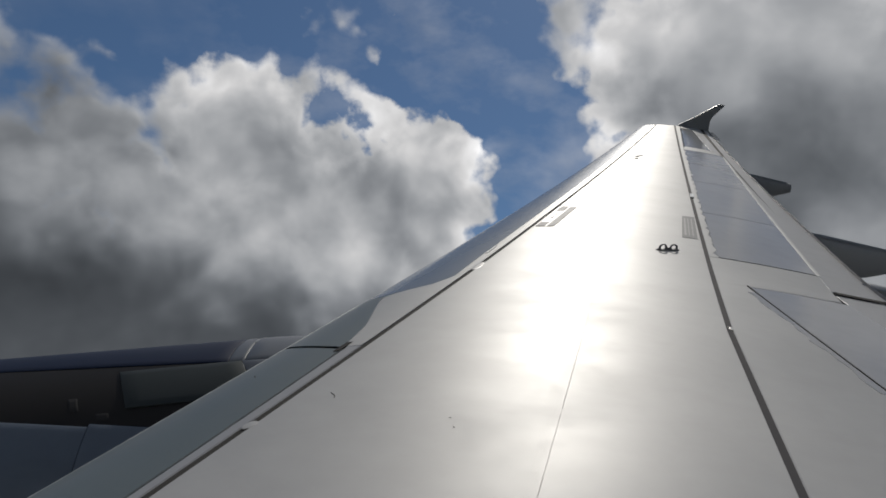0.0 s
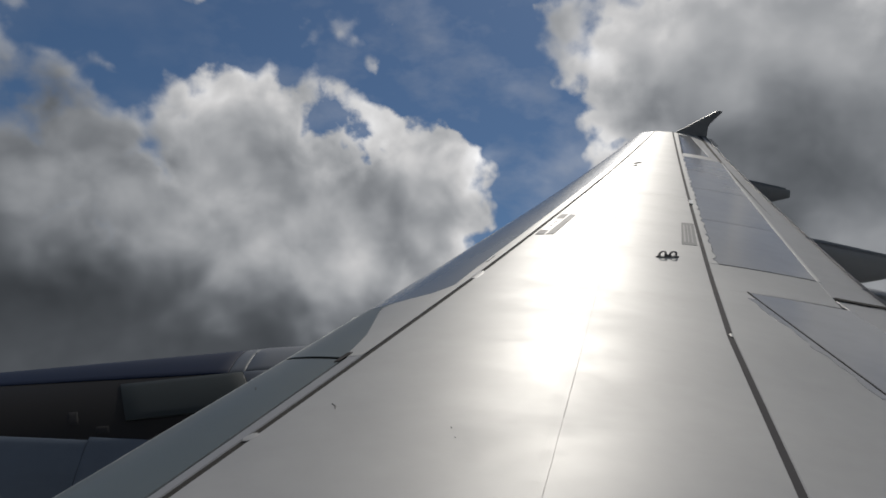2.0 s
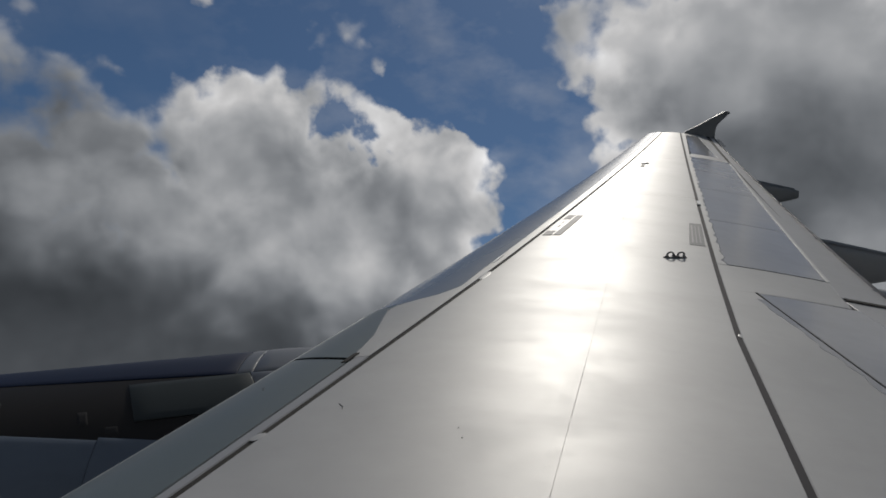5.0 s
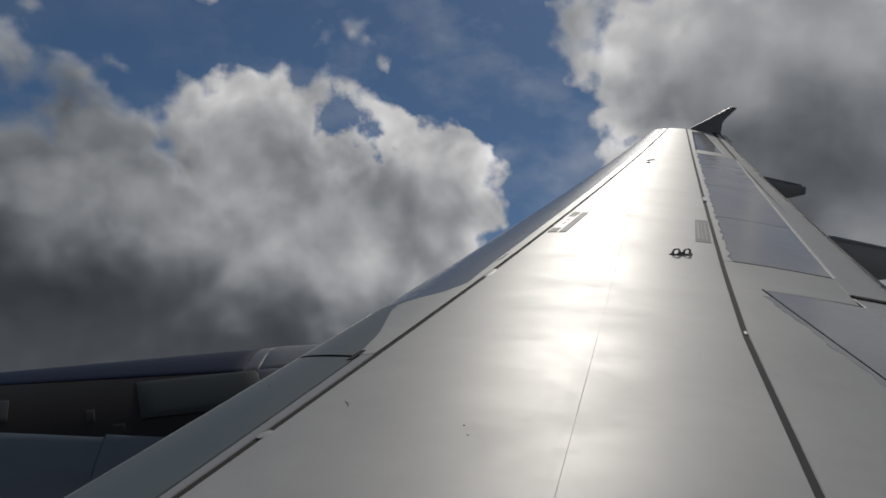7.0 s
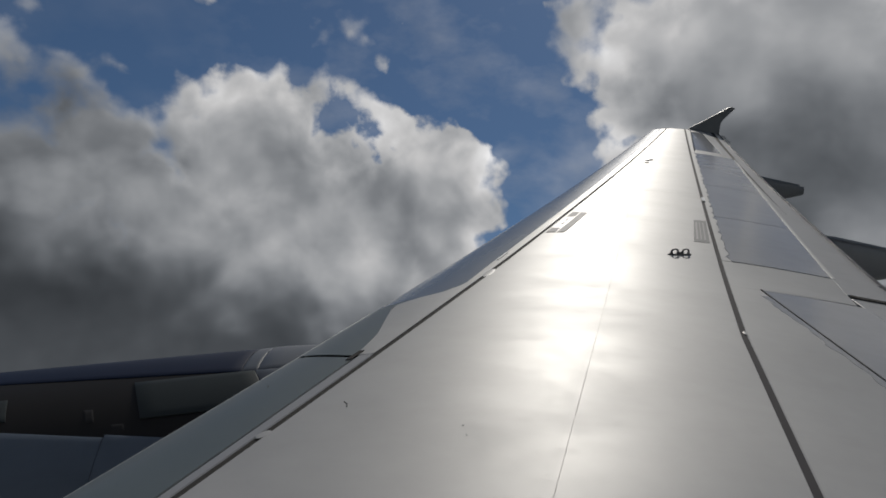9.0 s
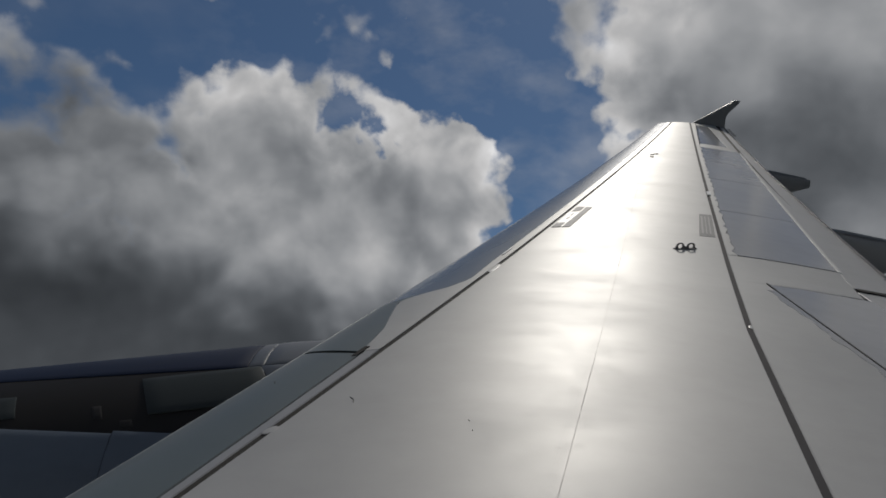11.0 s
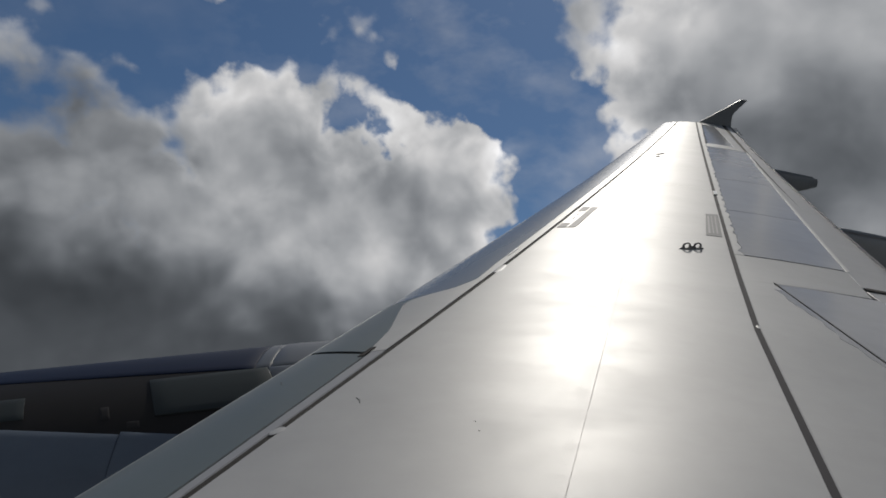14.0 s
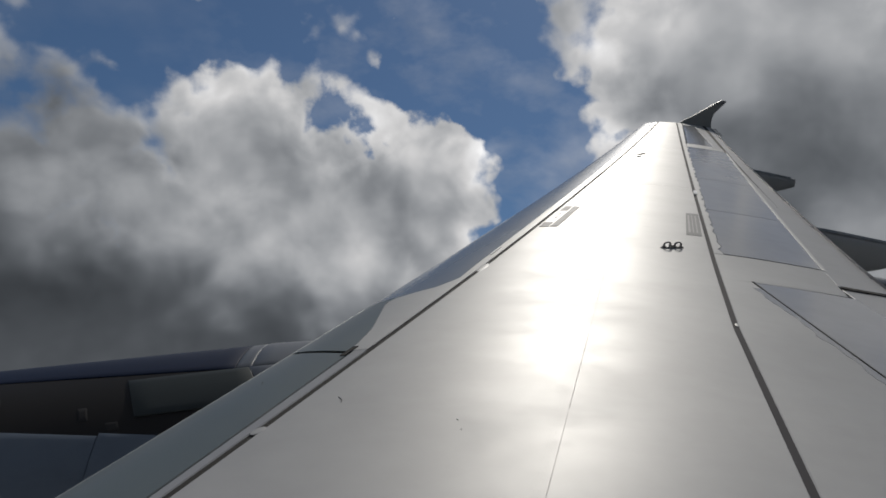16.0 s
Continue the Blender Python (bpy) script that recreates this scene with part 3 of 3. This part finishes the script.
for s in (15.75, 16.05, 16.35, 16.62):
    p = wing(s, 0.985)
    loft("static_wick", tube([p, p + np.array((0.02, -0.06, 0.0)), p + np.array((0.03, -0.15, -0.005))], 0.009, 6), STEEL, wing_core, "thin dark static wick")


# flap track fairings
def fairing(s, aft, drop, wide, ahead=1.5):
    """A canoe under the flap that runs out behind the trailing edge."""
    p = wing(s, 1.0)
    rings = []
    for t in np.linspace(0, 1, 22):
        y = p[1] + ahead - (ahead + aft) * t
        top = float(p[2]) - 0.012 - max(0.0, p[1] - y) * 0.20 + min(0.0, p[1] - y) * -0.02
        size = min(1.0, 0.05 + 1.6 * t) * (1.0 if t < 0.72 else 1.0 - 0.62 * ((t - 0.72) / 0.28) ** 1.3)
        depth, half = drop * size, wide / 2 * size
        ring = []
        for a in range(20):
            c, q = math.cos(a * math.pi / 10), math.sin(a * math.pi / 10)
            ring.append((s + half * math.copysign(abs(c) ** 0.7, c), y, top - depth / 2 + depth / 2 * math.copysign(abs(q) ** 0.7, q)))
        rings.append(ring)
    ob = loft("flap_track_fairing", rings, UNDER, airliner, "dark grey flap track fairing behind the trailing edge", sharp=50)
    cap = []
    for t in np.linspace(0, 1, 8):
        y = p[1] + 0.05 - (aft * 0.97) * t
        top = float(p[2]) - 0.006 - max(0.0, p[1] - y) * 0.20
        half = wide * 0.36 * (1 - 0.5 * t * t)
        cap.append([(s - half, y, top - 0.02), (s - half * 0.7, y, top + 0.008), (s + half * 0.7, y, top + 0.008), (s + half, y, top - 0.02)])
    loft("fairing_cap", cap, FAIRING, ob, "pale upper face of the fairing")


fairing(12.0, 0.74, 0.36, 0.24)
fairing(8.55, 1.15, 0.46, 0.30, 1.9)
fairing(6.9, 1.3, 0.5, 0.32, 2.0)

# fittings and markings
decal("placard", [(7.475, 0.1715), (8.345, 0.1800), (8.290, 0.2285), (7.460, 0.2205)], DECAL_WHITE, wing_core, "white and grey stencilled placard by the slat gap", lift=0.003)
for corners in ([(7.465, 0.2005), (8.315, 0.2080), (8.290, 0.2285), (7.460, 0.2205)], [(7.475, 0.1715), (7.640, 0.1730), (7.630, 0.1975), (7.467, 0.1960)],
                [(8.120, 0.1775), (8.345, 0.1800), (8.320, 0.2040), (8.110, 0.2020)]):
    decal("placard_field", corners, DECAL, wing_core, "grey field of the placard", lift=0.005)
for k in range(2):
    a = 7.78 + k * 0.16
    decal("placard_bar", [(a, 0.186), (a + 0.09, 0.187), (a + 0.09, 0.193), (a, 0.192)], PALE_DECAL, wing_core, lift=0.0055, n=3)
decal("placard", [(7.335, 0.560), (8.195, 0.563), (8.21, 0.601), (7.335, 0.601)], DECAL, wing_core, "grey warning placard beside the rear spar", lift=0.003)
for x0, x1 in ((0.5665, 0.572), (0.578, 0.581), (0.588, 0.592)):
    decal("placard_bar", [(7.42, x0), (8.10, x0), (8.10, x1), (7.42, x1)], PALE_DECAL, wing_core, lift=0.0045, n=4)


SKEW = 0.28


def escape_fitting(s, x, length):
    """An upright bracket of two eyes side by side with pointed ends, on a low foot."""
    mid = wing(s, x)
    along = wing(s, x + 0.01) - wing(s, x - 0.01)
    along /= np.linalg.norm(along)
    up = outward(np.array(s), np.array(x))
    side = np.cross(up, along)
    along, side = along + side * SKEW, side - along * SKEW
    along, side = along / np.linalg.norm(along), side / np.linalg.norm(side)
    h = length / 2
    point = lambda a, b, c: mid + along * a + side * b + up * c
    foot = [[point(a * h, half, -0.002), point(a * h, half, tall), point(a * h, -half, tall), point(a * h, -half, -0.002)]
            for a, half, tall in ((-1.0, 0.002, 0.003), (-0.78, 0.010, 0.010), (-0.5, 0.018, 0.013), (0.0, 0.012, 0.010), (0.5, 0.018, 0.013), (0.78, 0.010, 0.010), (1.0, 0.002, 0.003))]
    ob = loft("escape_fitting", foot, STEEL, airliner, "dark steel bracket with two eyes for an escape line")
    turn = np.linspace(0, 2 * math.pi, 25)[:-1]
    for centre in (-0.052, 0.052):
        spin = lambda r, w: [point(centre + math.cos(t) * r * 1.4, w, 0.026 + math.sin(t) * r) for t in turn]
        rings = [spin(0.0160, -0.003), spin(0.0170, -0.005), spin(0.0265, -0.005), spin(0.0280, -0.003), spin(0.0280, 0.003), spin(0.0265, 0.005), spin(0.0170, 0.005), spin(0.0160, 0.003), spin(0.0160, -0.003)]
        loft("eye", rings, STEEL, ob, caps=False)
        out = math.copysign(1.0, centre)
        wedge = [[point(out * a, w, q) for w, q in ((-0.004, 0.002), (-0.004, top), (0.004, top), (0.004, 0.002))] for a, top in ((0.086, 0.022), (0.096, 0.013), (h - 0.002, 0.005))]
        loft("pointed_end", wedge, STEEL, ob)
    loft("bridge", [[point(a, w, q) for w, q in ((-0.004, 0.004), (-0.004, top), (0.004, top), (0.004, 0.004))] for a, top in ((-0.022, 0.030), (0.0, 0.022), (0.022, 0.030))], STEEL, ob)


escape_fitting(6.862, 0.5232, 0.232)
for s, x in ((12.14, 0.288), (12.21, 0.310), (11.9, 0.296)):
    p = wing(s, x)
    loft("stud", [[p + np.array((r * math.cos(a), r * math.sin(a) * 1.8, z)) for a in np.linspace(0, 2 * math.pi, 13)[:-1]] for r, z in ((0.022, 0.0), (0.018, 0.012), (0.008, 0.018))],
         STEEL, wing_core, "small dark stud on the skin")
turns = np.linspace(0, 2 * math.pi, 17)[:-1]
for s, line, along, across in ((4.06, slat_gap, 0.030, 0.024), (6.25, slat_gap, 0.10, 0.030), (5.23, rear_spar, 0.028, 0.014)):
    x, chord = float(line(s)), float(lead(s) - trail(s))
    loft("sealant_patch", [on_wing(s + along * k * np.cos(turns), x + (0.010 + across * k * np.sin(turns)) / chord, np.full(16, up)) for k, up in ((1.0, 0.0002), (0.9, 0.001), (0.4, 0.0014))],
         PAINT, wing_core, "pale round sealant patch over the gap")
decal("slat_track_cover", [(6.61, 0.1345), (6.81, 0.1350), (6.81, 0.1385), (6.61, 0.1380)], BRIGHT, wing_core, "bright slat track cover", lift=0.006)
decal("spar_bracket", [(9.22, 0.598), (9.42, 0.598), (9.42, 0.612), (9.22, 0.612)], BRIGHT, wing_core, "bright bracket on the rear spar", lift=0.012)
# dark patch painted in place of the shaded gap
decal("slat_end_gap", [(4.77, 0.107), (4.88, 0.108), (4.88, 0.114), (4.77, 0.113)], DARK, wing_core, "dark patch painted for the gap at the slat's end", lift=0.004)
# spanwise and chordwise joints of the skin
rng = random.Random(4)
at = 2.4
while at < 7.4:
    run = rng.uniform(0.12, 0.5)
    width = rng.uniform(0.0018, 0.0036) * (1.0 if at < 5.0 else 0.8)
    strip("skin_joint", chord_line(3.63, 0.3623, 5.54, 0.3812), at, at + run, width, SEAM if rng.random() < 0.25 else FAINT, wing_core, ns=6, lift=0.0008, thick=0.001)
    at += run + rng.choice((0.0, 0.01, 0.03))
strip("skin_joint", chord_line(3.63, 0.3623, 5.54, 0.3812), 7.4, 16.5, 0.003, PALE_DECAL, wing_core, ns=80, lift=0.0006, thick=0.001)
for s in (9.6, 12.9):
    decal("skin_joint", [(s, float(slat_gap(s)) + 0.01), (s + 0.004, float(slat_gap(s)) + 0.01), (s + 0.004, float(rear_spar(s)) - 0.01), (s, float(rear_spar(s)) - 0.01)], PALE, wing_core, lift=0.0006, n=24)
scrapes = [(4.273, 0.162, 0.05), (4.069, 0.2793, 0.007), (3.997, 0.2867, 0.005), (4.571, 0.053, 0.03)]
for s, x, size in scrapes:
    bend = [(s + size * (0.5 - k), x + size * (0.16 * k + 0.03 * math.sin(3.0 * k) ** 2)) for k in np.linspace(0, 1, 9)]
    loft("scuff", tube([on_wing(a, b, 0.0006) for a, b in bend], 0.0022 if size > 0.02 else 0.0018, 6), SEAM, wing_core, "small dark scuff")
# rivets along the joint near the cabin
seam_x = chord_line(3.63, 0.3623, 5.54, 0.3812)
ring = [(math.cos(a), math.sin(a)) for a in np.linspace(0, 2 * math.pi, 9)[:-1]]
base = wing(4.4, float(seam_x(4.4)))
n0 = Vector(outward(np.array(4.4), np.array(float(seam_x(4.4)))))
t0 = n0.orthogonal().normalized()
b0 = n0.cross(t0)
rv = [tuple((t0 * c + b0 * s_) * 0.0032) for c, s_ in ring] + [tuple((t0 * c + b0 * s_) * 0.0024 + n0 * 0.0002) for c, s_ in ring]
rivet_mesh = mesh_of("rivet", rv, [tuple(range(8, 16))] + [(j, (j + 1) % 8, 8 + (j + 1) % 8, 8 + j) for j in range(8)], PAINT)
for k in range(90):
    s = 3.4 + k * 0.032
    for off in (-0.0055, -0.0085):
        if k > (50 if off > -0.006 else 25):
            continue
        ob = new("rivet", rivet_mesh)
        ob.parent = wing_core
        ob.location = tuple(on_wing(s, float(seam_x(s)) + off, 0.0))

# ---- engine ----
ENGINE_X, DROOP = 5.75, 0.096


def nacelle(theta, y, r):
    """A point of the nacelle: degrees from the top towards the cabin, y, and radius."""
    zc = -1.100 - (y - 0.4) * DROOP
    return (ENGINE_X - r * math.sin(radians(theta)), y, zc + r * math.cos(radians(theta)))


def girth(y):
    return float(np.interp(y, [-3.0, -2.2, -1.4, 0.0, 1.2, 1.9, 2.25, 2.4], [0.80, 1.06, 1.10, 1.10, 1.10, 1.04, 0.95, 0.86]))


ys = np.concatenate([np.linspace(-3.0, 1.9, 44), [2.05, 2.2, 2.32, 2.4]])
body_rings = [[nacelle(a, y, girth(y) - 0.012) for a in np.linspace(0, 360, 73)[:-1]] for y in ys]
inner = [[nacelle(a, y, r) for a in np.linspace(0, 360, 73)[:-1]] for y, r in ((2.36, 0.80), (2.0, 0.76), (1.2, 0.80))]
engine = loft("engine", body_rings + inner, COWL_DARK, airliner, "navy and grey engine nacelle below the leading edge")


def cowl(name, t0, t1, y0, y1, material, label="", proud=0.0, corner=0.0, shear=0.0):
    """A panel of the nacelle between two angles and two places along it."""
    na, ny = max(4, int(abs(t1 - t0) / 2)), max(6, int(abs(y1 - y0) / 0.08))
    T = np.concatenate([[t0, t0], np.linspace(t0 + 0.3, t1 - 0.3, na), [t1, t1]])
    Y = np.concatenate([[y0, y0], np.linspace(y0 + 0.006, y1 - 0.006, ny), [y1, y1]])
    pts = []
    for i, y in enumerate(Y):
        for j, t in enumerate(T):
            rim = i in (0, len(Y) - 1) or j in (0, len(T) - 1)
            soft = i in (1, len(Y) - 2) or j in (1, len(T) - 2)
            pts.append(nacelle(t + corner * (y - y0), y + shear * (t - t0), girth(y) + proud - (0.016 if rim else 0.003 if soft else 0.0)))
    return piece(name, pts, grid_faces(len(Y), len(T)), material, engine, label)


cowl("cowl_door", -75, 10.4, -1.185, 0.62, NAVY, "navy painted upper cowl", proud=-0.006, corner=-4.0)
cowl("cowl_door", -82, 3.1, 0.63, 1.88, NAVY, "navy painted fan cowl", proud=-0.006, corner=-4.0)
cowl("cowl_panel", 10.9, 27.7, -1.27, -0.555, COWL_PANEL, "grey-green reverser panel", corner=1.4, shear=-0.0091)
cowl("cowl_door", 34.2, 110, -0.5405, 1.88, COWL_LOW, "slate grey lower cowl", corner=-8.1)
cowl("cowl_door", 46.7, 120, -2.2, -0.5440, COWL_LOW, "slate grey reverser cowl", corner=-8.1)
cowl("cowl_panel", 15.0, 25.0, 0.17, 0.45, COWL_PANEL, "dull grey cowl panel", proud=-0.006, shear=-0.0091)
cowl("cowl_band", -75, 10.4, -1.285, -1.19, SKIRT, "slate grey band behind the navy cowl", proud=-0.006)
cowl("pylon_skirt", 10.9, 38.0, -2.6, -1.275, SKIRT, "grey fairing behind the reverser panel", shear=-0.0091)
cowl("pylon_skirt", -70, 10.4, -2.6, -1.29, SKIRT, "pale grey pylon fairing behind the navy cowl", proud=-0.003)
cowl("inlet_lip", 0, 360, 1.90, 2.38, BRIGHT, "polished inlet lip")
for a, b in ((-10.0, -5.0), (11.5, 17.0)):
    loft("cowl_latch", tube([nacelle(k, -1.287 - 0.003 * max(0.0, k - 10.0), girth(-1.3) - 0.005) for k in np.linspace(a, b, 4)], 0.004, 6), FAIRING, engine, "pale latch on the cowl joint")
# small added patch, slightly lighter than the cowl round it
cowl("faint_patch", 23.0, 28.4, -0.398, -0.344, COWL_FAINT, "small faint patch on the dark cowl", proud=-0.0095, shear=-0.0091)
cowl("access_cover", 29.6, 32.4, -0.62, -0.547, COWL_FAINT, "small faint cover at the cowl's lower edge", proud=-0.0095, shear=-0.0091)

# pylon between nacelle and leading edge
pylon_rings = []
for y, top, half in ((-1.50, 0.05, 0.05), (-1.62, 0.13, 0.12), (-1.80, 0.20, 0.18), (-2.10, 0.24, 0.22), (-2.5, 0.25, 0.25), (-3.2, 0.20, 0.22)):
    pylon_rings.append([(ENGINE_X - half, y, -0.55), (ENGINE_X - half, y, top - 0.12), (ENGINE_X - half * 0.85, y, top - 0.04), (ENGINE_X - half * 0.5, y, top - 0.008), (ENGINE_X, y, top),
                        (ENGINE_X + half * 0.5, y, top - 0.008), (ENGINE_X + half * 0.85, y, top - 0.04), (ENGINE_X + half, y, top - 0.12), (ENGINE_X + half, y, -0.55)])
loft("pylon", pylon_rings, FAIRING, airliner, "pale grey engine pylon fairing", sharp=60)

# ---- fuselage side with the cabin window ----
FUS_Z, R_OUT, R_IN = 1.10, 1.95, 1.89
tilt = math.degrees(math.asin((1.50 - FUS_Z) / R_OUT))
angles = np.concatenate([np.linspace(-180, tilt - 6, 40), np.linspace(tilt - 6, tilt + 6, 5)[1:], np.linspace(tilt + 6, 180, 40)[1:-1]])
stations = np.concatenate([np.linspace(-11, -2.42, 20), np.linspace(-2.42, -2.12, 5)[1:], np.linspace(-2.12, 7, 20)[1:]])


def hull(r):
    return [(r * math.cos(radians(a)), y, FUS_Z + r * math.sin(radians(a))) for y in stations for a in angles]


na = len(angles)
holes = [(i, j) for i in range(19, 23) for j in range(39, 43)]
quads, count = [], len(stations) * na
for i in range(len(stations) - 1):
    for j in range(na):
        if (i, j) not in holes:
            q = (i * na + j, i * na + (j + 1) % na, (i + 1) * na + (j + 1) % na, (i + 1) * na + j)
            quads += [q, tuple(v + count for v in q)]
rim = [19 * na + j for j in range(39, 44)] + [i * na + 43 for i in range(20, 24)] + [23 * na + j for j in range(42, 38, -1)] + [i * na + 39 for i in range(22, 19, -1)]
quads += [(a, b, b + count, a + count) for a, b in zip(rim, rim[1:] + rim[:1])]
for i in (0, len(stations) - 1):
    quads += [(i * na + j, i * na + (j + 1) % na, count + i * na + (j + 1) % na, count + i * na + j) for j in range(na)]
    quads.append(tuple(count + i * na + j for j in range(na)))
piece("fuselage", hull(R_OUT) + hull(R_IN), quads, WHITE, airliner, "plain white fuselage side with a window opening")
